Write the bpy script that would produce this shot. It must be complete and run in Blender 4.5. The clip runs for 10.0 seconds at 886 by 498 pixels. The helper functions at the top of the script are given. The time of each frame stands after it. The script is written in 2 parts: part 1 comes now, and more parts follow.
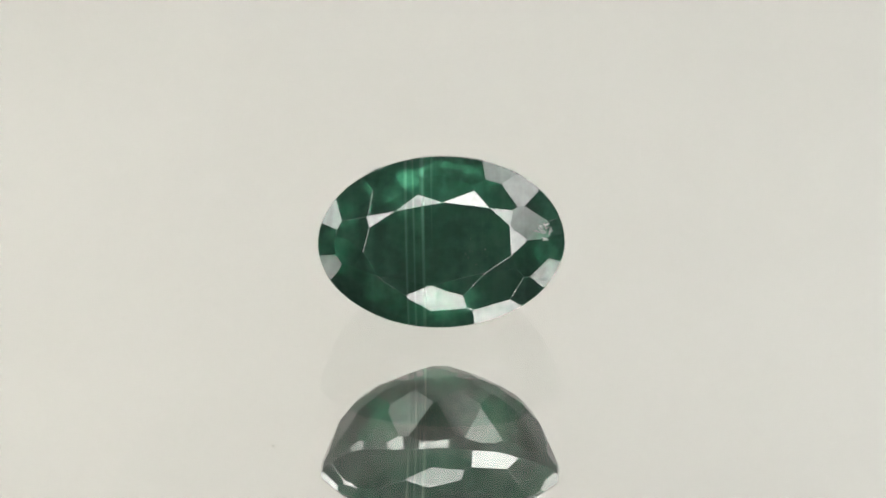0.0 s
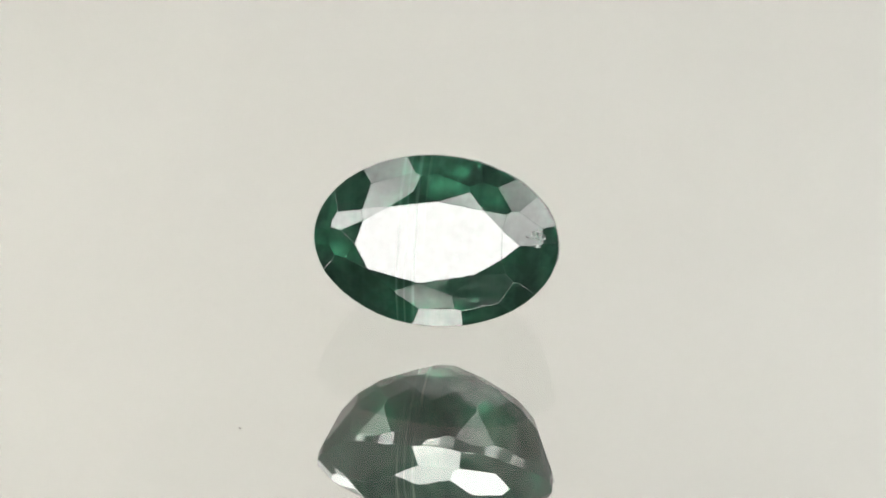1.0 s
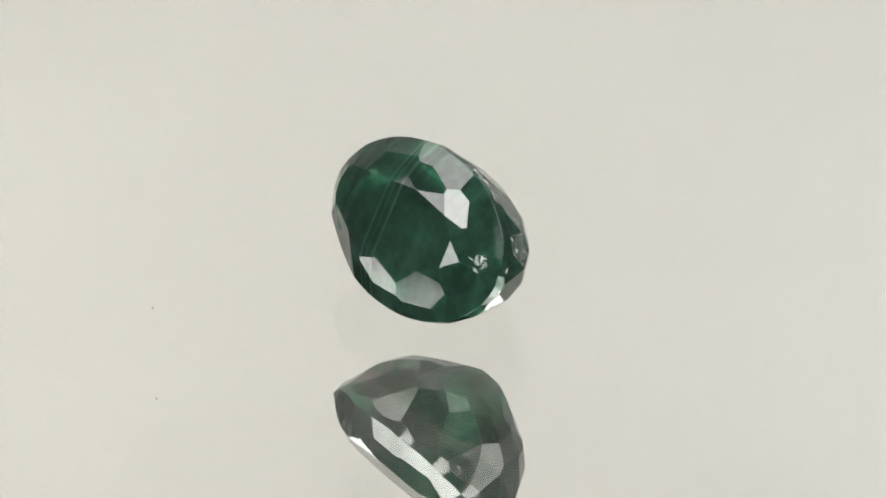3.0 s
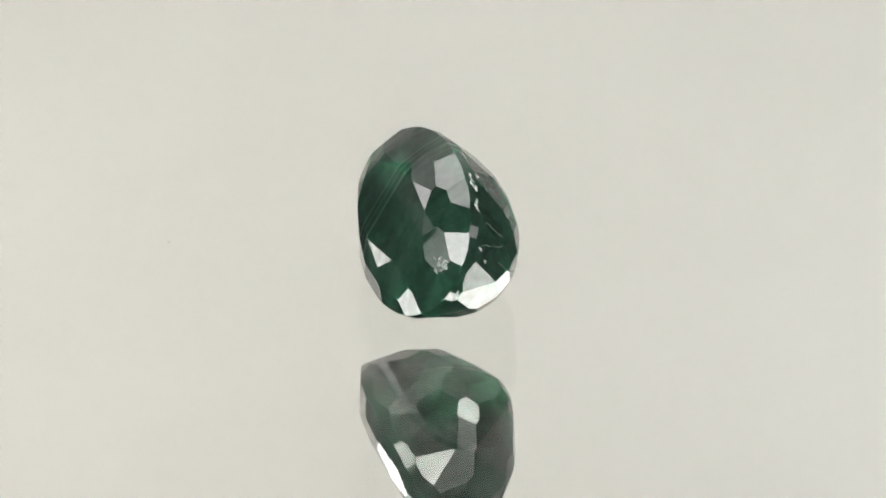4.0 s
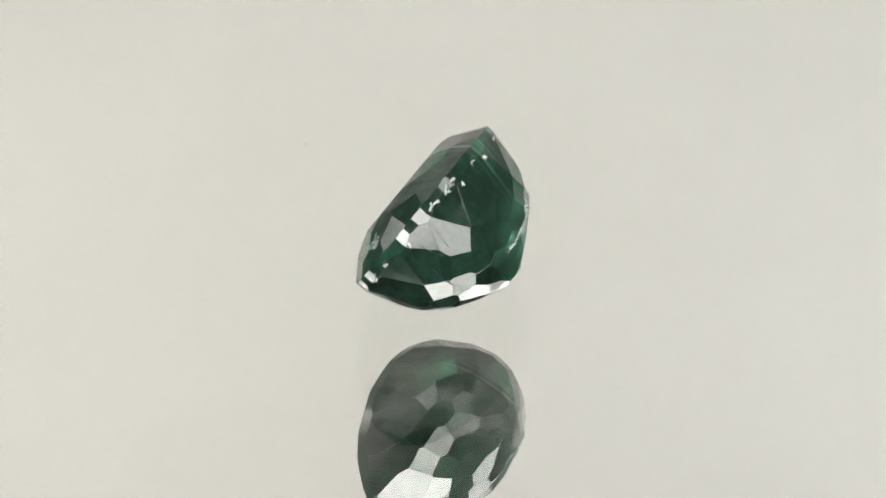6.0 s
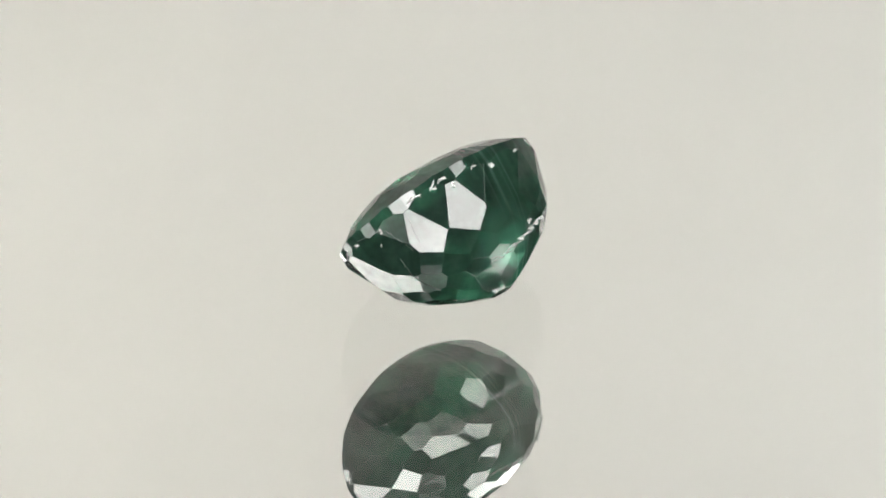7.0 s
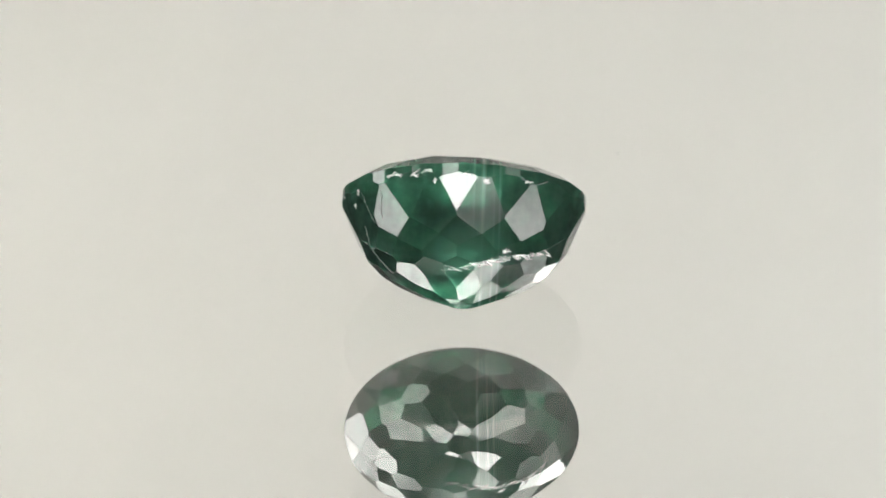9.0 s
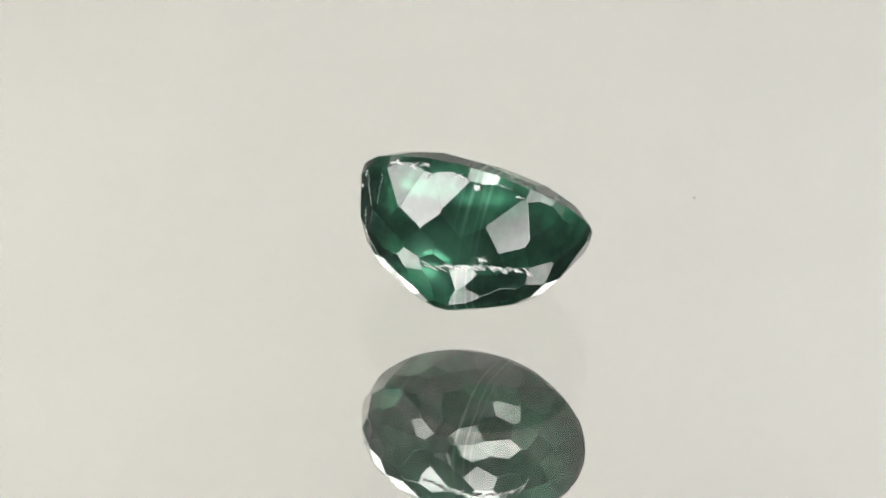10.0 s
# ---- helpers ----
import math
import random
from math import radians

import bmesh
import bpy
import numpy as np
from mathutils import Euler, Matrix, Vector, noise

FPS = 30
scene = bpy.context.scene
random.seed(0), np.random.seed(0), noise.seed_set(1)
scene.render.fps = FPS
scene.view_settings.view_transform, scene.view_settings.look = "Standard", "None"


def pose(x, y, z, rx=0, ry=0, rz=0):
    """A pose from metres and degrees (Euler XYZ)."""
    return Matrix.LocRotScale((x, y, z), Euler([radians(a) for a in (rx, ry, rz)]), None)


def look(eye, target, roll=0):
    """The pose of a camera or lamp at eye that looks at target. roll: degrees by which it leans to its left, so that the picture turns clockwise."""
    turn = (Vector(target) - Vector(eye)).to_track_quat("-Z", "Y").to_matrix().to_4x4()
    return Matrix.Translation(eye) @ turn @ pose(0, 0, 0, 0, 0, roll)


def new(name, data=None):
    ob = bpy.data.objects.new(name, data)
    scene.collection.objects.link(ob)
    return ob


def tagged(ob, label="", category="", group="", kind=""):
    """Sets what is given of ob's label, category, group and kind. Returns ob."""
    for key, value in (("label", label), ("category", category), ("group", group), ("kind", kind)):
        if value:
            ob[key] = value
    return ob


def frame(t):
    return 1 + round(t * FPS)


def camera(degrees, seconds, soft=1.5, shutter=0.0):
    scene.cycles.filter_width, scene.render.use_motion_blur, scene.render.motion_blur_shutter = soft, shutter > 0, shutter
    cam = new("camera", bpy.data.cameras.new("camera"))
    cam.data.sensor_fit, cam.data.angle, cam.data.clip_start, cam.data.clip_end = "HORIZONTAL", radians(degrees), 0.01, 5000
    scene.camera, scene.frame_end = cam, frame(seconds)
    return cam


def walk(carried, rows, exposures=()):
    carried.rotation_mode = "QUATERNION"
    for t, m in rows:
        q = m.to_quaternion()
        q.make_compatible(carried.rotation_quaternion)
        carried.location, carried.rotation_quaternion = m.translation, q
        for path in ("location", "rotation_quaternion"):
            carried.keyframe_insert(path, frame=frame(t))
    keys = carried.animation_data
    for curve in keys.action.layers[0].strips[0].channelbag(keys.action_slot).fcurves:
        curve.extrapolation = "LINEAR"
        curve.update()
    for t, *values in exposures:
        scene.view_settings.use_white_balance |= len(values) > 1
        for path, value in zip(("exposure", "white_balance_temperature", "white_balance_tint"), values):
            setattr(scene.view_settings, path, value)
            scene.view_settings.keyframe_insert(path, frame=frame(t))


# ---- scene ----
cam = camera(11.274, 10.0, soft=1.8)
S = 0.889e-3                      # one modelling unit: the stone is 8 mm long, the mirror glass 4 mm thick
EYE = (0.0, -134.315 * S, 100.863 * S)
CAM = pose(*EYE, 53.663, 0, 0.148) @ pose(0, 0, 0, 0, 0, 0.397)
walk(cam, [(0.0, CAM), (10.0, CAM)])

# ---- light: a white tent with unseen, added softboxes ----
scene.view_settings.exposure = 0.0
world = bpy.data.worlds.new("world")
scene.world = world
world.use_nodes = True
world.node_tree.nodes["Background"].inputs[0].default_value = (0.9, 0.95, 1.0, 1)
world.node_tree.nodes["Background"].inputs[1].default_value = 0.02


# ---- materials ----
def material(name):
    m = bpy.data.materials.new(name)
    m.use_nodes = True
    nt = m.node_tree
    return m, nt, nt.nodes["Principled BSDF"]


def node(nt, kind, **values):
    n = nt.nodes.new(kind)
    for k, v in values.items():
        n.inputs[k.replace("_", " ")].default_value = v
    return n


def mottled(name, low, high, scale, rough=0.8, bump=0.0, metal=0.0):
    """A matt surface whose colour drifts between two tones at two scales, with fine relief."""
    m, nt, b = material(name)
    co = nt.nodes.new("ShaderNodeTexCoord")
    big = node(nt, "ShaderNodeTexNoise", Scale=scale, Detail=3.0)
    fine = node(nt, "ShaderNodeTexNoise", Scale=scale * 40, Detail=4.0)
    mix = nt.nodes.new("ShaderNodeMath")
    mix.operation = "MULTIPLY_ADD"
    mix.inputs[1].default_value = 0.25
    ramp = nt.nodes.new("ShaderNodeValToRGB")
    ramp.color_ramp.elements[0].position, ramp.color_ramp.elements[1].position = 0.4, 0.85
    ramp.color_ramp.elements[0].color, ramp.color_ramp.elements[1].color = (*low, 1), (*high, 1)
    for t in (big, fine):
        nt.links.new(co.outputs["Object"], t.inputs["Vector"])
    nt.links.new(fine.outputs["Fac"], mix.inputs[0])
    nt.links.new(big.outputs["Fac"], mix.inputs[2])
    nt.links.new(mix.outputs[0], ramp.inputs[0])
    nt.links.new(ramp.outputs[0], b.inputs["Base Color"])
    b.inputs["Roughness"].default_value = rough
    b.inputs["Metallic"].default_value = metal
    if bump:
        bm_ = node(nt, "ShaderNodeBump", Strength=bump, Distance=0.0005)
        nt.links.new(fine.outputs["Fac"], bm_.inputs["Height"])
        nt.links.new(bm_.outputs[0], b.inputs["Normal"])
    return m


def glow(name, colour, strength):
    """A lit diffuser: brightest in the middle, falling off towards its rim."""
    m, nt, b = material(name)
    b.inputs["Base Color"].default_value = (0.8, 0.8, 0.8, 1)
    b.inputs["Emission Color"].default_value = (*colour, 1)
    uv = nt.nodes.new("ShaderNodeUVMap")
    shift = nt.nodes.new("ShaderNodeVectorMath")
    shift.operation = "SUBTRACT"
    shift.inputs[1].default_value = (0.5, 0.5, 0)
    size = nt.nodes.new("ShaderNodeVectorMath")
    size.operation = "LENGTH"
    fall = nt.nodes.new("ShaderNodeMapRange")
    fall.interpolation_type = "SMOOTHSTEP"
    for k, v in (("From Min", 0.30), ("From Max", 0.56), ("To Min", strength), ("To Max", 0.0)):
        fall.inputs[k].default_value = v
    nt.links.new(uv.outputs[0], shift.inputs[0])
    nt.links.new(shift.outputs[0], size.inputs[0])
    nt.links.new(size.outputs["Value"], fall.inputs["Value"])
    nt.links.new(fall.outputs[0], b.inputs["Emission Strength"])
    return m


def gem_material():
    """Deep green beryl: clear glass body, colour zoned in bands across the length, clouded by fine silk."""
    m, nt, b = material("green_beryl")
    co = nt.nodes.new("ShaderNodeTexCoord")
    wave = node(nt, "ShaderNodeTexNoise", Scale=1.0, Detail=3.0)
    sc = nt.nodes.new("ShaderNodeMapping")
    sc.inputs["Scale"].default_value = (800, 120, 120)
    nt.links.new(co.outputs["Object"], sc.inputs["Vector"])
    nt.links.new(sc.outputs[0], wave.inputs["Vector"])
    ramp = nt.nodes.new("ShaderNodeValToRGB")
    ramp.color_ramp.elements[0].position, ramp.color_ramp.elements[1].position = 0.4, 0.72
    ramp.color_ramp.elements[0].color = (0.046, 0.122, 0.086, 1)
    ramp.color_ramp.elements[1].color = (0.115, 0.25, 0.185, 1)
    fog = node(nt, "ShaderNodeTexNoise", Scale=2600.0, Detail=4.0)
    both = nt.nodes.new("ShaderNodeMath")
    both.operation = "MULTIPLY_ADD"
    both.inputs[1].default_value = 0.5
    lower = nt.nodes.new("ShaderNodeMath")
    lower.operation = "SUBTRACT"
    lower.inputs[1].default_value = 0.25
    nt.links.new(co.outputs["Object"], fog.inputs["Vector"])
    nt.links.new(fog.outputs["Fac"], both.inputs[0])
    nt.links.new(wave.outputs["Fac"], both.inputs[2])
    nt.links.new(both.outputs[0], lower.inputs[0])
    nt.links.new(lower.outputs[0], ramp.inputs[0])
    # pale growth zones: thin sheets across the length, thickest a little off the middle
    thin = nt.nodes.new("ShaderNodeMapping")
    thin.inputs["Scale"].default_value = (4200, 60, 60)
    sheet = node(nt, "ShaderNodeTexNoise", Scale=1.0, Detail=2.0)
    peak = nt.nodes.new("ShaderNodeMapRange")
    for k, v in (("From Min", 0.52), ("From Max", 0.74), ("To Min", 0.0), ("To Max", 0.75)):
        peak.inputs[k].default_value = v
    split = nt.nodes.new("ShaderNodeSeparateXYZ")
    off = nt.nodes.new("ShaderNodeMath")
    off.operation = "ADD"
    off.inputs[1].default_value = 0.00085
    away = nt.nodes.new("ShaderNodeMath")
    away.operation = "ABSOLUTE"
    near = nt.nodes.new("ShaderNodeMapRange")
    near.interpolation_type = "SMOOTHSTEP"
    for k, v in (("From Min", 0.0002), ("From Max", 0.0009), ("To Min", 1.0), ("To Max", 0.04)):
        near.inputs[k].default_value = v
    amount = nt.nodes.new("ShaderNodeMath")
    amount.operation = "MULTIPLY"
    zone = nt.nodes.new("ShaderNodeMix")
    zone.data_type = "RGBA"
    zone.inputs[7].default_value = (0.46, 0.66, 0.57, 1)
    nt.links.new(co.outputs["Object"], thin.inputs["Vector"])
    nt.links.new(thin.outputs[0], sheet.inputs["Vector"])
    nt.links.new(sheet.outputs["Fac"], peak.inputs["Value"])
    nt.links.new(co.outputs["Object"], split.inputs[0])
    nt.links.new(split.outputs["X"], off.inputs[0])
    nt.links.new(off.outputs[0], away.inputs[0])
    nt.links.new(away.outputs[0], near.inputs["Value"])
    nt.links.new(peak.outputs[0], amount.inputs[0])
    nt.links.new(near.outputs[0], amount.inputs[1])
    nt.links.new(amount.outputs[0], zone.inputs[0])
    nt.links.new(ramp.outputs[0], zone.inputs[6])
    # light glowing low in the back of the stone, painted in as a paler colour
    far = nt.nodes.new("ShaderNodeVectorMath")
    far.operation = "DISTANCE"
    far.inputs[1].default_value = (-0.15 * S, 1.7 * S, -2.7 * S)
    glow_ball = nt.nodes.new("ShaderNodeMapRange")
    glow_ball.interpolation_type = "SMOOTHSTEP"
    for k, v in (("From Min", 0.5 * S), ("From Max", 1.9 * S), ("To Min", 0.85), ("To Max", 0.0)):
        glow_ball.inputs[k].default_value = v
    pale = nt.nodes.new("ShaderNodeMix")
    pale.data_type = "RGBA"
    pale.inputs[7].default_value = (0.38, 0.64, 0.53, 1)
    nt.links.new(co.outputs["Object"], far.inputs[0])
    nt.links.new(far.outputs["Value"], glow_ball.inputs["Value"])
    nt.links.new(glow_ball.outputs[0], pale.inputs[0])
    nt.links.new(zone.outputs[2], pale.inputs[6])
    clear = node(nt, "ShaderNodeBsdfRefraction", Roughness=0.28, IOR=1.58)
    nt.links.new(pale.outputs[2], clear.inputs["Color"])
    cloud = node(nt, "ShaderNodeBsdfDiffuse", Color=(0.05, 0.115, 0.085, 1))
    body = node(nt, "ShaderNodeMixShader", Fac=0.12)
    polish = node(nt, "ShaderNodeBsdfGlossy", Color=(1, 1, 1, 1), Roughness=0.008)
    fres = node(nt, "ShaderNodeFresnel", IOR=1.58)
    mix = nt.nodes.new("ShaderNodeMixShader")
    nt.links.new(clear.outputs[0], body.inputs[1])
    nt.links.new(cloud.outputs[0], body.inputs[2])
    nt.links.new(fres.outputs[0], mix.inputs[0])
    nt.links.new(body.outputs[0], mix.inputs[1])
    nt.links.new(polish.outputs[0], mix.inputs[2])
    nt.links.new(mix.outputs[0], nt.nodes["Material Output"].inputs["Surface"])
    nt.nodes.remove(b)
    return m


def glass_material(name, colour, ior=1.52):
    m, nt, b = material(name)
    b.inputs["Base Color"].default_value = (*colour, 1)
    b.inputs["Roughness"].default_value = 0.0
    b.inputs["IOR"].default_value = ior
    b.inputs["Transmission Weight"].default_value = 1.0
    return m


BERYL = gem_material()
GLASS = glass_material("float_glass", (0.96, 0.985, 0.97))
SILVER, _nt, _b = material("silvering")
_b.inputs["Base Color"].default_value = (0.93, 0.93, 0.91, 1)
_b.inputs["Metallic"].default_value = 1.0
_b.inputs["Roughness"].default_value = 0.0
PAINT = mottled("backing_paint", (0.12, 0.12, 0.13), (0.2, 0.2, 0.21), 60, 0.7)
FABRIC = mottled("white_tent_fabric", (0.80, 0.79, 0.77), (0.85, 0.84, 0.825), 9, 0.95, 0.3)
GREY_FABRIC = mottled("grey_tent_fabric", (0.1, 0.1, 0.1), (0.14, 0.14, 0.138), 9, 0.95, 0.3)
PLASTIC = mottled("black_plastic", (0.015, 0.015, 0.016), (0.04, 0.04, 0.042), 90, 0.45, 0.2)
WHITE_PLASTIC = mottled("white_plastic", (0.7, 0.7, 0.69), (0.8, 0.8, 0.79), 80, 0.4, 0.1)
SILK = mottled("pale_silk", (0.34, 0.48, 0.41), (0.62, 0.74, 0.68), 3000, 0.5)
FEATHER = mottled("white_fissure", (0.15, 0.18, 0.165), (0.5, 0.53, 0.51), 2500, 0.25)
HAIR = mottled("pale_hair_crack", (0.07, 0.10, 0.085), (0.2, 0.24, 0.22), 2500, 0.3)
DUST = mottled("brown_dust", (0.045, 0.036, 0.025), (0.09, 0.07, 0.05), 5000, 0.9)
# strengths of the added lamps, set by how bright the facets should flash
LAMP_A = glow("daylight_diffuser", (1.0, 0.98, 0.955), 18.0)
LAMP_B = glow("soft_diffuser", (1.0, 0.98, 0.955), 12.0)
# added fill for the backdrop, warm on the left, cooler on the right
BACK_FILL_WARM = glow("warm_backdrop_fill", (1.0, 0.945, 0.872), 39.3)
BACK_FILL_COOL = glow("cool_backdrop_fill", (0.985, 0.965, 0.95), 33.6)
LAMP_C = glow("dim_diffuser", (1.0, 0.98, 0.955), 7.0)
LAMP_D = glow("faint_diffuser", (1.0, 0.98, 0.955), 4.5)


# ---- mesh helpers ----
def part(name, bm, mat, parent=None, label="", smooth=False):
    me = bpy.data.meshes.new(name)
    bm.normal_update()
    for f in bm.faces:
        f.smooth = smooth
    bm.to_mesh(me)
    bm.free()
    me.materials.append(mat)
    ob = new(name, me)
    if parent:
        ob.parent = parent
    return tagged(ob, label)


def box(sx, sy, sz, at=(0, 0, 0), bevel=0.0):
    bm = bmesh.new()
    bmesh.ops.create_cube(bm, size=1, matrix=Matrix.Translation(at) @ Matrix.Diagonal((sx, sy, sz, 1)))
    if bevel:
        bmesh.ops.bevel(bm, geom=bm.edges[:], offset=bevel, segments=2, affect="EDGES", profile=0.5)
    return bm


def disc(r, z0, z1, bevel=0.0, n=128):
    bm = bmesh.new()
    bmesh.ops.create_cone(bm, cap_ends=True, segments=n, radius1=r, radius2=r, depth=z1 - z0,
                          matrix=Matrix.Translation((0, 0, (z0 + z1) / 2)))
    if bevel:
        rim = [e for e in bm.edges if abs(e.verts[0].co.z - e.verts[1].co.z) < 1e-9]
        bmesh.ops.bevel(bm, geom=rim, offset=bevel, segments=2, affect="EDGES", profile=0.5)
    return bm


# ---- the stone: planes ground one after another on an oval rough ----
A, B = 4.524, 3.15                 # half length and half width
GIRDLE, TABLE = 0.23, 1.18        # half height of the girdle band, height of the table
rnd = random.Random(5)


# crown: table corners, star tips and kite tips as (bearing, share of the oval's radius), corner by corner round the table
CORNERS = ((19.6, 0.595), (46, 0.575), (87.3, 0.487), (132, 0.537), (160, 0.614), (186, 0.636), (214, 0.625), (258.6, 0.484),
           (317, 0.49), (345.5, 0.584))
STAR_TIPS = ((33, 0.70), (65.7, 0.673), (107.4, 0.61), (150, 0.69), (174, 0.765), (199, 0.755), (241, 0.702), (285.5, 0.631),
             (333, 0.68), (2.2, 0.705))
KITE_TIPS = ((20, 0.86), (54, 0.84), (90, 0.80), (126, 0.82), (162, 0.88), (193, 0.875), (231, 0.865), (263, 0.79), (305, 0.85), (343, 0.86))


def stone_planes():
    out = [(Vector((0, 0, 1)), TABLE)]

    def on_oval(deg, r, z=0.0):
        t = radians(deg)
        return Vector((A * r * math.cos(t), B * r * math.sin(t), z))

    def plane(p, q, r):
        """The plane through three points, facing out of the stone."""
        n = (q - p).cross(r - p).normalized()
        if n.dot(p - Vector((0, 0, -1.2))) < 0:
            n = -n
        out.append((n, n.dot(p)))
        return n, n.dot(p)

    def flank(deg, inset, z, slope):
        t = radians(deg)
        u = Vector((math.cos(t) / A, math.sin(t) / B, 0)).normalized()
        h = math.hypot(A * u.x, B * u.y) - inset
        s = radians(slope)
        n = Vector((u.x * math.sin(s), u.y * math.sin(s), math.cos(s)))
        out.append((n, n.dot(Vector((u.x * h, u.y * h, z)))))

    def tier(deg, r1, z1, r2, z2):
        t = radians(deg)
        m = Vector((z1 - z2, r2 - r1))          # outward and down
        m.normalize()
        n = Vector((math.cos(t) * m.x / A, math.sin(t) * m.x / B, m.y))
        d = m.x * r1 + m.y * z1
        k = n.length
        out.append((n / k, d / k))

    def j(s):
        return rnd.uniform(-s, s)

    corners = [on_oval(*c, TABLE) for c in CORNERS]
    tips = []
    for k in range(10):                                                     # stars
        p, q, tip = corners[k], corners[(k + 1) % 10], on_oval(*STAR_TIPS[k])
        way = (q - p).normalized()
        away = (tip - p) - way * (tip - p).dot(way)
        away.z = 0
        tip.z = TABLE - away.length * math.tan(radians(16.3 + j(0.6)))
        tips.append(tip)
        plane(p, q, tip)
    for k in range(10):                                                     # kites, and two girdle facets beside each
        n, d = plane(corners[k], tips[k - 1], tips[k])
        end = on_oval(*KITE_TIPS[k])
        end.z = (d - n.x * end.x - n.y * end.y) / n.z
        for tip in (tips[k - 1], tips[k]):
            mid = Vector(((end.x + tip.x) / A, (end.y + tip.y) / B)).normalized()
            u = Vector((mid.x / A, mid.y / B, 0)).normalized()
            foot = Vector((A * mid.x, B * mid.y, GIRDLE + j(0.03)))
            s = min(max(math.atan2(end.z - foot.z, u.dot(foot - end)), radians(34.5)), radians(41))
            n = Vector((u.x * math.sin(s), u.y * math.sin(s), math.cos(s)))
            out.append((n, n.dot(foot)))
    for k in range(48):
        flank(7.5 * k + j(0.5), 0.0, 0, 90)
    # underside: staggered rows of fourteen, each flatter than the one above
    for row, (r, z, lean) in enumerate(((0.992, -0.2, 0.0715), (0.979, -0.5, 0.098), (0.885, -1.7, 0.165), (0.80, -2.35, 0.250),
                                        (0.665, -2.98, 0.40))):
        for k in range(14):
            dr, dl = j(0.004), j(0.004)
            tier(360 / 14 * (k + 0.5 * ((row + 1) % 2)) - 4 + j(1.5), r + dr, 0.972 * z, r + dr - lean - dl, 0.972 * (z - 1))
    for k in range(9):
        tier(40 * k + 16 + j(5), 0.47 + j(0.015), -3.40, 0.0, -4.37)
    for k in range(7):
        tier(360 / 7 * k + 10 + j(6), 0.22 + j(0.015), -3.92, 0.0, -4.30)
    out.append((Vector((0.02, -0.03, -1)).normalized(), 4.12))
    return out


def ground_solid(planes, size=8):
    bm = bmesh.new()
    bmesh.ops.create_cube(bm, size=2 * size)
    for n, d in planes:
        cut = bmesh.ops.bisect_plane(bm, geom=bm.verts[:] + bm.edges[:] + bm.faces[:], dist=1e-5, plane_co=n * d,
                                     plane_no=n, clear_outer=True)
        edges = [e for e in cut["geom_cut"] if isinstance(e, bmesh.types.BMEdge)]
        if len(edges) > 2:
            bmesh.ops.contextual_create(bm, geom=edges)
    bmesh.ops.remove_doubles(bm, verts=bm.verts[:], dist=2e-3)
    bmesh.ops.recalc_face_normals(bm, faces=bm.faces[:])
    return bm


REST = pose(0, 0, 0, 58.78) @ pose(0, 0, 0, 0, -3.05)      # how the stone leans on its underside


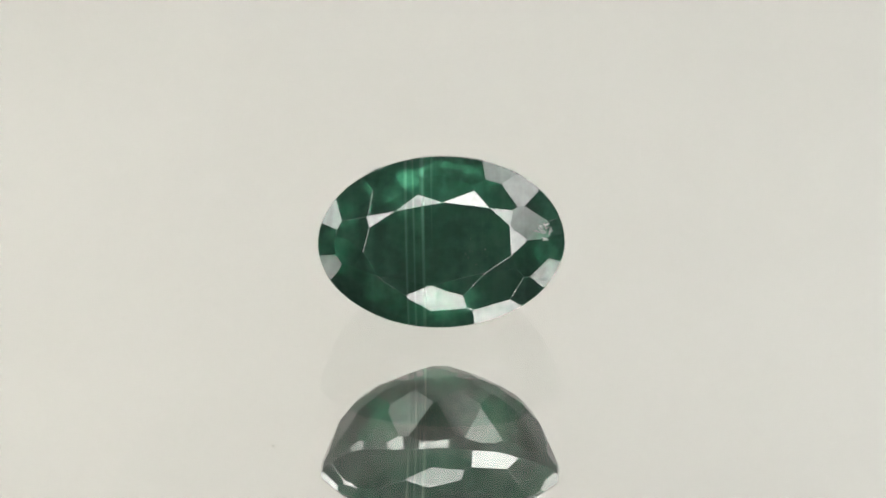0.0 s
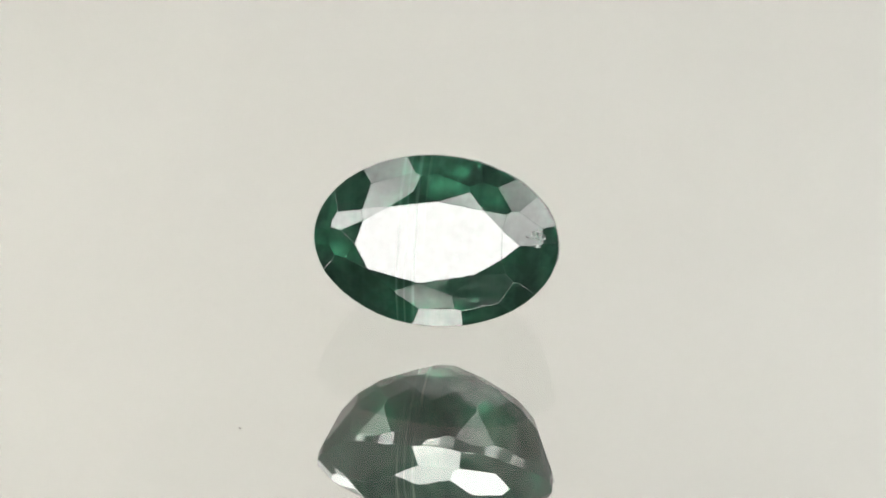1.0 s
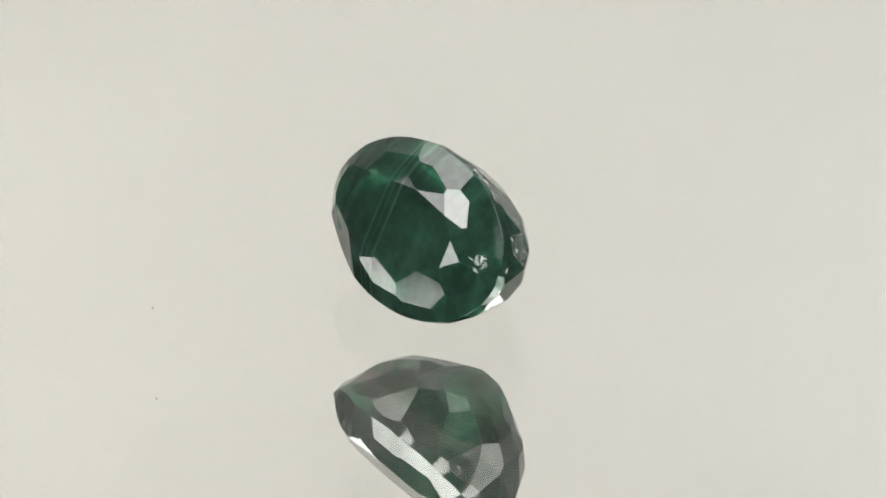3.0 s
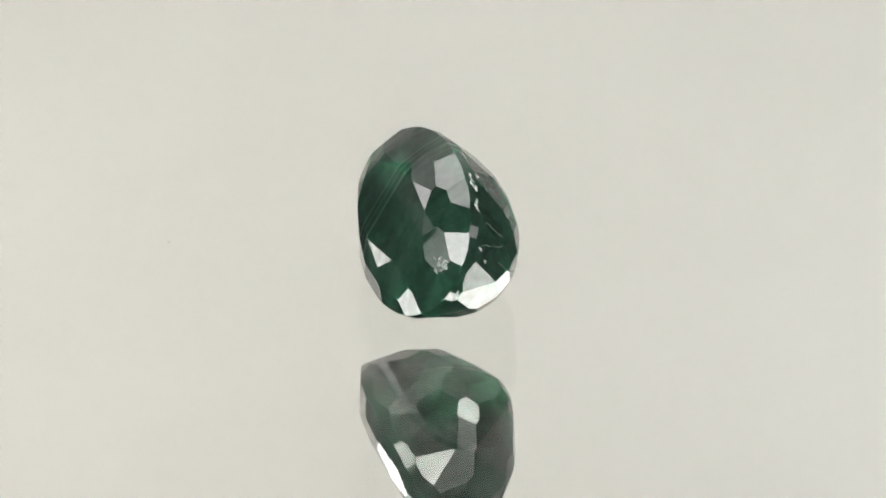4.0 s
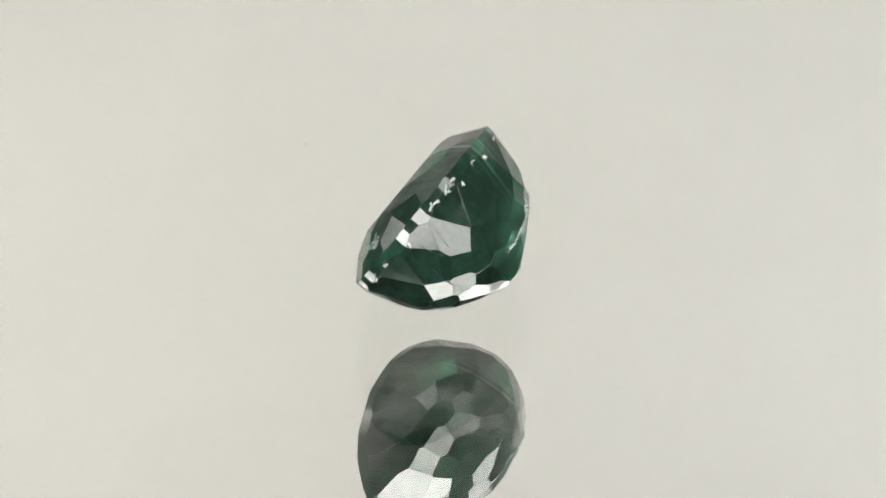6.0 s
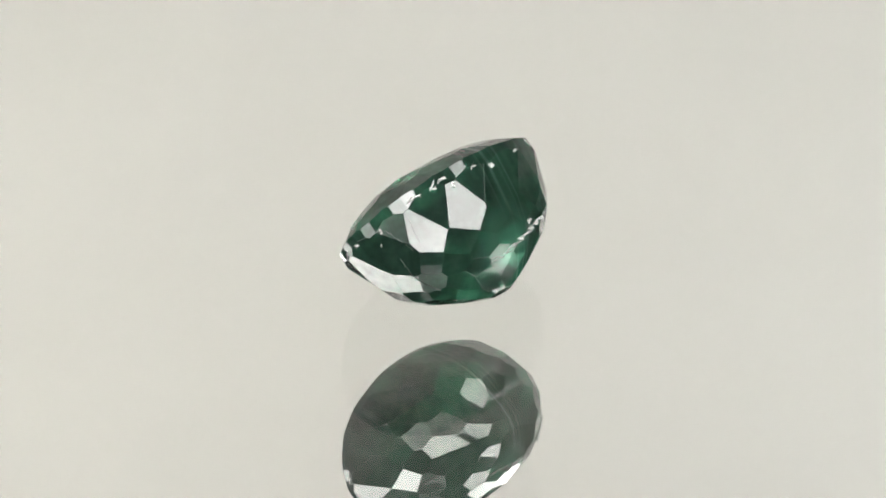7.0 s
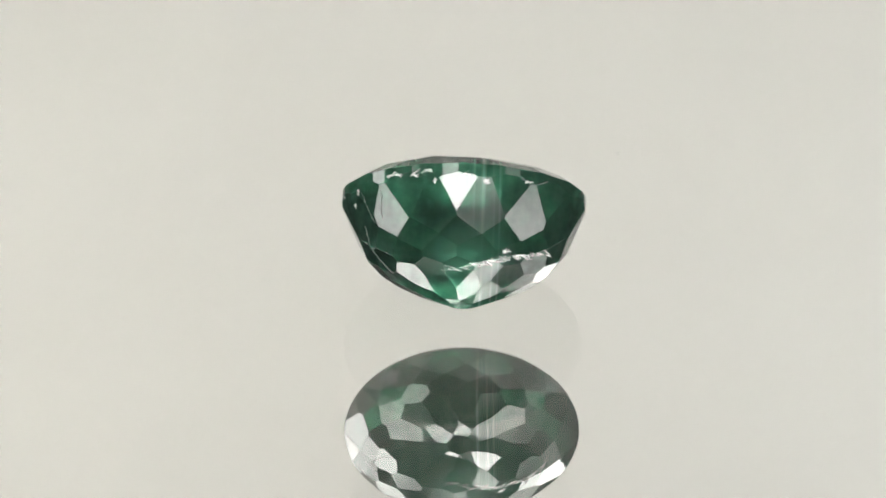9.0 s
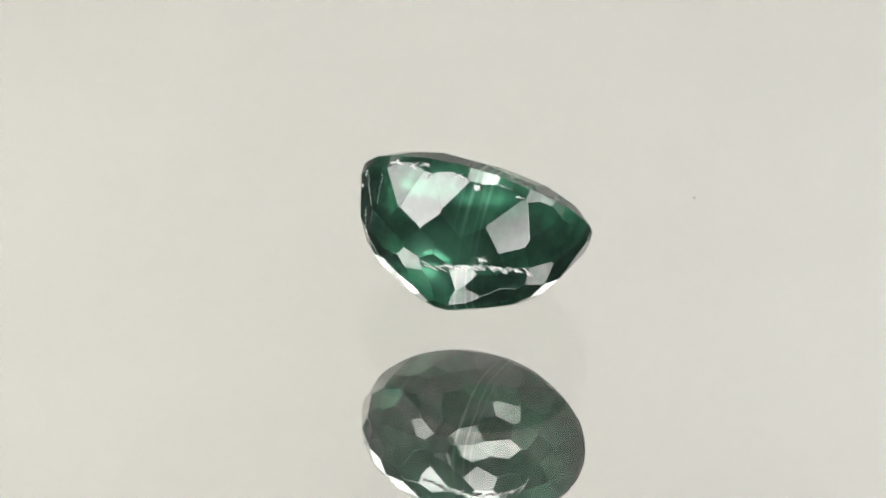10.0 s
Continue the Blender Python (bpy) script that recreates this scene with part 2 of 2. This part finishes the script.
def gemstone():
    thing = tagged(new("gemstone"), "faceted oval dark green gemstone with pale inclusions, leaning on a mirror", "gemstone")
    planes = stone_planes()
    bm = ground_solid(planes)
    low = min((REST @ v.co).z for v in bm.verts)
    # worn facet edges
    bmesh.ops.bevel(bm, geom=bm.edges[:], offset=0.007, segments=1, affect="EDGES")
    bmesh.ops.scale(bm, vec=(S, S, S), verts=bm.verts[:])
    part("body", bm, BERYL, thing, "deep green transparent oval cut body")

    def spindle(at, way, length, r, n=6):
        """A needle that thins out at both ends."""
        b = bmesh.new()
        turn_to = Vector(way).to_track_quat("Z", "Y").to_matrix().to_4x4()
        for k, (t, w) in enumerate(((0, 0.05), (0.2, 0.8), (0.5, 1.0), (0.8, 0.7), (1, 0.05))):
            ring = [b.verts.new(turn_to @ Vector((r * w * math.cos(6.2832 * i / n), r * w * math.sin(6.2832 * i / n), (t - 0.5) * length))
                                + Vector(at)) for i in range(n)]
            if k:
                for i in range(n):
                    b.faces.new((old[i], old[(i + 1) % n], ring[(i + 1) % n], ring[i]))
            else:
                b.faces.new(ring[::-1])
            old = ring
        b.faces.new(old)
        bmesh.ops.scale(b, vec=(S, S, S), verts=b.verts[:])
        return b

    def flake(at, size, tilt, seed):
        """A ragged thin crack surface."""
        g = random.Random(seed)
        b = bmesh.new()
        mid = b.verts.new((0, 0, 0.01))
        low_ = b.verts.new((0, 0, -0.01))
        n = 13
        rim = [b.verts.new((size[0] * g.uniform(0.45, 1) * math.cos(6.2832 * i / n), size[1] * g.uniform(0.45, 1) * math.sin(6.2832 * i / n),
                            g.uniform(-0.04, 0.04))) for i in range(n)]
        for i in range(n):
            b.faces.new((mid, rim[i], rim[(i + 1) % n]))
            b.faces.new((low_, rim[(i + 1) % n], rim[i]))
        bmesh.ops.transform(b, matrix=Matrix.Translation(at) @ pose(0, 0, 0, *tilt), verts=b.verts[:])
        bmesh.ops.scale(b, vec=(S, S, S), verts=b.verts[:])
        return b

    g = random.Random(11)
    for k in range(8):                                     # growth tubes across the stone's width
        x = -1.0 + g.gauss(0, 0.22) if k < 5 else g.uniform(-3.3, -1.6)
        z = g.uniform(-2.1, 0.2)
        half = 2.5 * math.sqrt(max(0.1, 1 - (x / 4.2) ** 2)) * (1 if z > -0.8 else 0.72)
        part("growth_tube", spindle((x, g.uniform(-0.2, 0.2), z), (g.uniform(-0.02, 0.02), 1, g.uniform(-0.05, 0.05)),
                                    half * g.uniform(1.2, 1.9), g.uniform(0.005, 0.010)), SILK, thing, "pale hair-thin tube inside the stone")
    cracks = [((3.80, 0.52, 0.63), (0.36, 0.2), (4, 22, 12)), ((3.98, 0.05, 0.50), (0.2, 0.12), (-4, 30, 60)),
              ((3.75, -0.3, 0.64), (0.3, 0.12), (-5, 20, -40)), ((2.2, 0.7, 0.6), (0.6, 0.08), (80, 10, 25)),
              ((3.2, 0.2, -0.4), (0.5, 0.3), (60, 20, 15)), ((1.0, 1.0, 0.7), (0.5, 0.05), (85, 15, -20)),
              ((3.9, 1.0, -0.75), (0.3, 0.2), (70, 0, 50)), ((3.3, 1.6, -0.6), (0.3, 0.14), (75, 0, 35))]
    for k, (at, size, tilt) in enumerate(cracks):
        part("fissure", flake(at, size, tilt, 40 + k), FEATHER, thing, "whitish crack inside the stone")
    for k in range(8):                                      # chips and open feathers on the crown's far end
        x, y = g.uniform(3.25, 4.15), g.gauss(0.35, 0.3)
        n, d = min((q for q in planes if q[0].z > 0.15), key=lambda q: (q[1] - q[0].x * x - q[0].y * y) / q[0].z)
        at = Vector((x, y, (d - n.x * x - n.y * y) / n.z))
        b = flake((0, 0, 0), (g.uniform(0.14, 0.3), g.uniform(0.05, 0.13)), (g.uniform(-12, 12), g.uniform(-12, 12), g.uniform(0, 180)), 70 + k)
        bmesh.ops.transform(b, matrix=Matrix.Translation(at * S) @ n.to_track_quat("Z", "Y").to_matrix().to_4x4(), verts=b.verts[:])
        part("chip", b, HAIR, thing, "dull whitish chip in the polish")
    def side(deg, z):
        """The place on the stone's flank at that bearing and height, and the facet's normal."""
        u = Vector((A * math.cos(radians(deg)), B * math.sin(radians(deg)), 0))
        r, n = min((((d - n.z * z) / n.dot(u), n) for n, d in planes if n.dot(u) > 0.05), key=lambda q: q[0])
        return Vector((u.x * r, u.y * r, z)), n

    def mark(name, label, deg, z, long, wide, spin, seed, mat=FEATHER):
        at, n = side(deg % 360, z)
        b = flake((0, 0, 0), (long, wide), (g.uniform(-9, 9), g.uniform(-9, 9), spin), seed)
        bmesh.ops.transform(b, matrix=Matrix.Translation(at * S) @ n.to_track_quat("Z", "Y").to_matrix().to_4x4(), verts=b.verts[:])
        part(name, b, mat, thing, label)

    for k in range(30):                                     # an open crack that runs round the back, widest in the middle
        deg = 76 + 80 * (k + g.uniform(-0.4, 0.4)) / 29
        wide = 0.03 + 0.09 * math.exp(-((deg - 118) / 18) ** 2)
        z = -3.29 + 0.84 * max(0.0, (deg - 90) / 60) ** 1.25 + g.uniform(-0.05, 0.05)
        mark("crack", "whitish open crack", deg, z, g.uniform(0.2, 0.42), wide * g.uniform(0.6, 1.4), g.uniform(-20, 20), 110 + k)
    # torn feathers under the girdle, each of a few splinters
    for k, (deg, z, long, wide) in enumerate(((55, -0.05, 0.3, 0.14), (73, -0.08, 0.36, 0.14), (75, -0.42, 0.16, 0.16), (89, -0.14, 0.45, 0.11),
                                              (31, -0.34, 0.12, 0.22), (100, -0.4, 0.28, 0.17), (64, -0.12, 0.45, 0.12), (120, -0.28, 0.24, 0.13),
                                              (8, -0.08, 0.26, 0.13), (356, -0.06, 0.26, 0.09), (118, -2.72, 0.22, 0.18))):
        for i in range(2):
            mark("feather", "torn whitish feather in the polish", deg + g.uniform(-2.5, 2.5), z + g.uniform(-0.08, 0.05), long * g.uniform(0.5, 1),
                 wide * g.uniform(0.4, 1), g.uniform(-40, 40), 160 + 3 * k + i)
    # hair cracks down the end of the stone
    for start, end in (((31, -0.4), (34.5, -1.6)), ((23, -1.5), (17.5, -2.5)), ((17.5, -2.5), (15, -3.1)), ((46, -0.5), (41, -1.5))):
        for i in range(7):
            f = (i + 0.5) / 7
            mark("hair_crack", "hair-thin pale crack", start[0] + (end[0] - start[0]) * f + g.uniform(-0.4, 0.4), start[1] + (end[1] - start[1]) * f,
                 0.15, 0.009, 80 + g.uniform(-20, 20), 220 + i, HAIR)
    for k in range(22):                                     # pin-point crystals
        r = g.uniform(0.02, 0.05) if k < 14 else g.uniform(0.012, 0.034)
        b = bmesh.new()
        at = Vector((g.gauss(1.3, 0.35), g.gauss(-0.35, 0.3), TABLE - 0.6 * r)) if k < 14 else \
            Vector((g.gauss(2.9, 0.3), g.gauss(0.0, 0.5), g.uniform(-1.2, 0.0)))
        bmesh.ops.create_icosphere(b, subdivisions=1, radius=r, matrix=Matrix.Translation(at) @ Matrix.Diagonal((1, g.uniform(0.6, 1.6), 0.8, 1)))
        bmesh.ops.scale(b, vec=(S, S, S), verts=b.verts[:])
        part("crystal_inclusion", b, FEATHER, thing, "pin-point whitish crystal inside the stone")
    return thing, low


stone, LOW = gemstone()

# ---- the mirror on its turntable ----
mirror = tagged(new("mirror"), "round clear glass mirror lying flat on a turntable", "mirror")
part("glass", disc(0.075, -0.004, 0, 0.0003), GLASS, mirror, "clear float glass with a ground edge")
part("silvering", disc(0.0735, -0.00398, -0.00393), SILVER, mirror, "bright silver coating")
part("backing", disc(0.0748, -0.0046, -0.004), PAINT, mirror, "grey backing paint")

turntable = tagged(new("turntable"), "low white plastic photo turntable", "turntable")
part("platter", disc(0.07, -0.0116, -0.0046, 0.001), WHITE_PLASTIC, turntable)
part("base", disc(0.06, -0.0346, -0.0118, 0.003), WHITE_PLASTIC, turntable)

_bm = bmesh.new()
bmesh.ops.create_icosphere(_bm, subdivisions=2, radius=0.000033, matrix=Matrix.Diagonal((1.5, 0.8, 0.6, 1)))
for _v in _bm.verts:
    _v.co *= rnd.uniform(0.75, 1.15)
    _v.co.z += 0.00004
dust = tagged(part("dust_speck", _bm, DUST), "tiny brown speck of dust on the mirror", "dust")
DUST_AT = Vector((-6.34 * S, -9.22 * S, 0))

# ---- the tent ----
FLOOR = -0.0346
part("floor", box(1.5, 1.6, 0.02, (0, 0.05, FLOOR - 0.01)), FABRIC)
tagged(bpy.data.objects["floor"], "white fabric floor of a photo tent", "floor", kind="structure")
# sides, front and ceiling are unseen, added dark so that facets reflect less
for name, size, at in (("wall_back", (1.5, 0.01, 1.1), (0, 0.845, 0.515)), ("wall_west", (0.01, 1.6, 1.1), (-0.745, 0.05, 0.515)),
                       ("wall_east", (0.01, 1.6, 1.1), (0.745, 0.05, 0.515)), ("wall_front", (1.5, 0.01, 1.1), (0, -0.745, 0.515)),
                       ("ceiling", (1.5, 1.6, 0.01), (0, 0.05, 1.07))):
    white = name == "wall_back"
    tagged(part(name, box(*size, at), FABRIC if white else GREY_FABRIC),
           ("white fabric backdrop" if white else "unseen, added dark grey fabric side") + " of a photo tent", "tent wall", kind="structure")


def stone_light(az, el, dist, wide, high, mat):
    """An unseen lamp added to face the stone: az degrees round from the camera's side, el degrees up, wide by high
    degrees.
    """
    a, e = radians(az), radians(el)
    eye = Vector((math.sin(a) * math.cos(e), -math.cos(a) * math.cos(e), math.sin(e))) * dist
    added_softbox(eye, (0, 0, 0.002), 2 * dist * math.tan(radians(wide / 2)), 2 * dist * math.tan(radians(high / 2)), mat)


def added_softbox(eye, aim, w, h, mat):
    """An added, unseen lamp head on a straight arm that runs back to the side or the top of the tent."""
    away = (eye - Vector(aim)).normalized()
    reach = min(((hi if d > 0 else lo) - e) / d for e, d, lo, hi in
                zip(eye, away, (-0.74, -0.74, FLOOR), (0.74, 0.84, 1.065)) if abs(d) > 1e-6)
    thing = tagged(new("added_softbox"), "unseen black lamp panel added for light, with a glowing white front on an arm", "lamp", "softboxes")
    thing.matrix_basis = look(eye + away * reach, aim)
    z = -reach
    for name, bm, m, label in (("diffuser", box(w, h, 0.002, (0, 0, z), 0.0005), mat, "glowing white diffuser"),
                               ("housing", box(w + 0.008, h + 0.008, 0.03, (0, 0, z + 0.018), 0.004), PLASTIC, "black housing"),
                               ("arm", disc(0.005, z + 0.033, -0.002, 0, 20), PLASTIC, "black round arm"),
                               ("flange", disc(0.02, -0.005, 0.0, 0.001, 32), PLASTIC, "round fixing plate")):
        uv = bm.loops.layers.uv.new("UVMap")
        for f in bm.faces:
            for loop in f.loops:
                loop[uv].uv = (loop.vert.co.x / w + 0.5, loop.vert.co.y / h + 0.5)
        part(name, bm, m, thing, label)
    return thing


# unseen lamps, each placed and sized to light certain facets
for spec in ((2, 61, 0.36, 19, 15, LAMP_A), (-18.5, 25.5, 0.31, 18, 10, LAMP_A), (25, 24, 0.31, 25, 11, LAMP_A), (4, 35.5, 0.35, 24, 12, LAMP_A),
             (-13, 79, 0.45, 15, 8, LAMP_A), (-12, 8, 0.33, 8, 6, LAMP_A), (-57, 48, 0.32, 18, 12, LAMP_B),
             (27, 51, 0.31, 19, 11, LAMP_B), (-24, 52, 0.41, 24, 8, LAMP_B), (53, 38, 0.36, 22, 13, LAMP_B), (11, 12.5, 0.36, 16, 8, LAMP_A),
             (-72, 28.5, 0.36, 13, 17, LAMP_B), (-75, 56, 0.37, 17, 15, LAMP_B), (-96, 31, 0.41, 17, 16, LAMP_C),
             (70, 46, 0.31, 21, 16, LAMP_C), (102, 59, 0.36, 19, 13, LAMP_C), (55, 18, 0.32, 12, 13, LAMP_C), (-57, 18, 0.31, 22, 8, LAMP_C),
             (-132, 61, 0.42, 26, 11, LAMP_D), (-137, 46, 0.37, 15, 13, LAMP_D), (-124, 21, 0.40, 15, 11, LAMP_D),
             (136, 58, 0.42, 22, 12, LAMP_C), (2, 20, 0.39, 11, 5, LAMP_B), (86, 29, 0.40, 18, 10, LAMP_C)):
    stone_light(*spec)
# two more unseen ones, added only to brighten the backdrop
added_softbox(Vector((-0.52, 0.42, 0.74)), (0.05, 0.84, 0.5), 0.3, 0.13, BACK_FILL_WARM)
added_softbox(Vector((0.52, 0.42, 0.74)), (-0.05, 0.84, 0.5), 0.3, 0.13, BACK_FILL_COOL)


# ---- what moves: the turntable turns the stone and the mirror ----
def turn(t):
    """Degrees by which the turntable has turned: it stands, then turns clockwise at an almost even speed."""
    if t <= 0.606:
        return 3.22
    u = math.pi * (t - 0.606) / 9.394
    return 3.22 - 21.48 * (t - 0.606) + 0.89 * math.sin(u) + 1.00 * math.sin(2 * u) + 0.9 * math.exp(-((t - 6.2) / 1.4) ** 2)


def motions():
    times = [0.0, 0.4, 0.6, 0.75] + [1.0 + 0.5 * i for i in range(19)]
    lean = Matrix.Translation((-0.476 * S, -1.205 * S, -LOW * S)) @ REST
    walk(stone, [(t, pose(0, 0, 0, 0, 0, turn(t)) @ lean) for t in times])
    walk(dust, [(t, pose(0, 0, 0, 0, 0, turn(t) - turn(0)) @ Matrix.Translation(DUST_AT)) for t in times])
    for thing in (mirror, turntable):
        walk(thing, [(t, pose(0, 0, 0, 0, 0, turn(t))) for t in times])


motions()
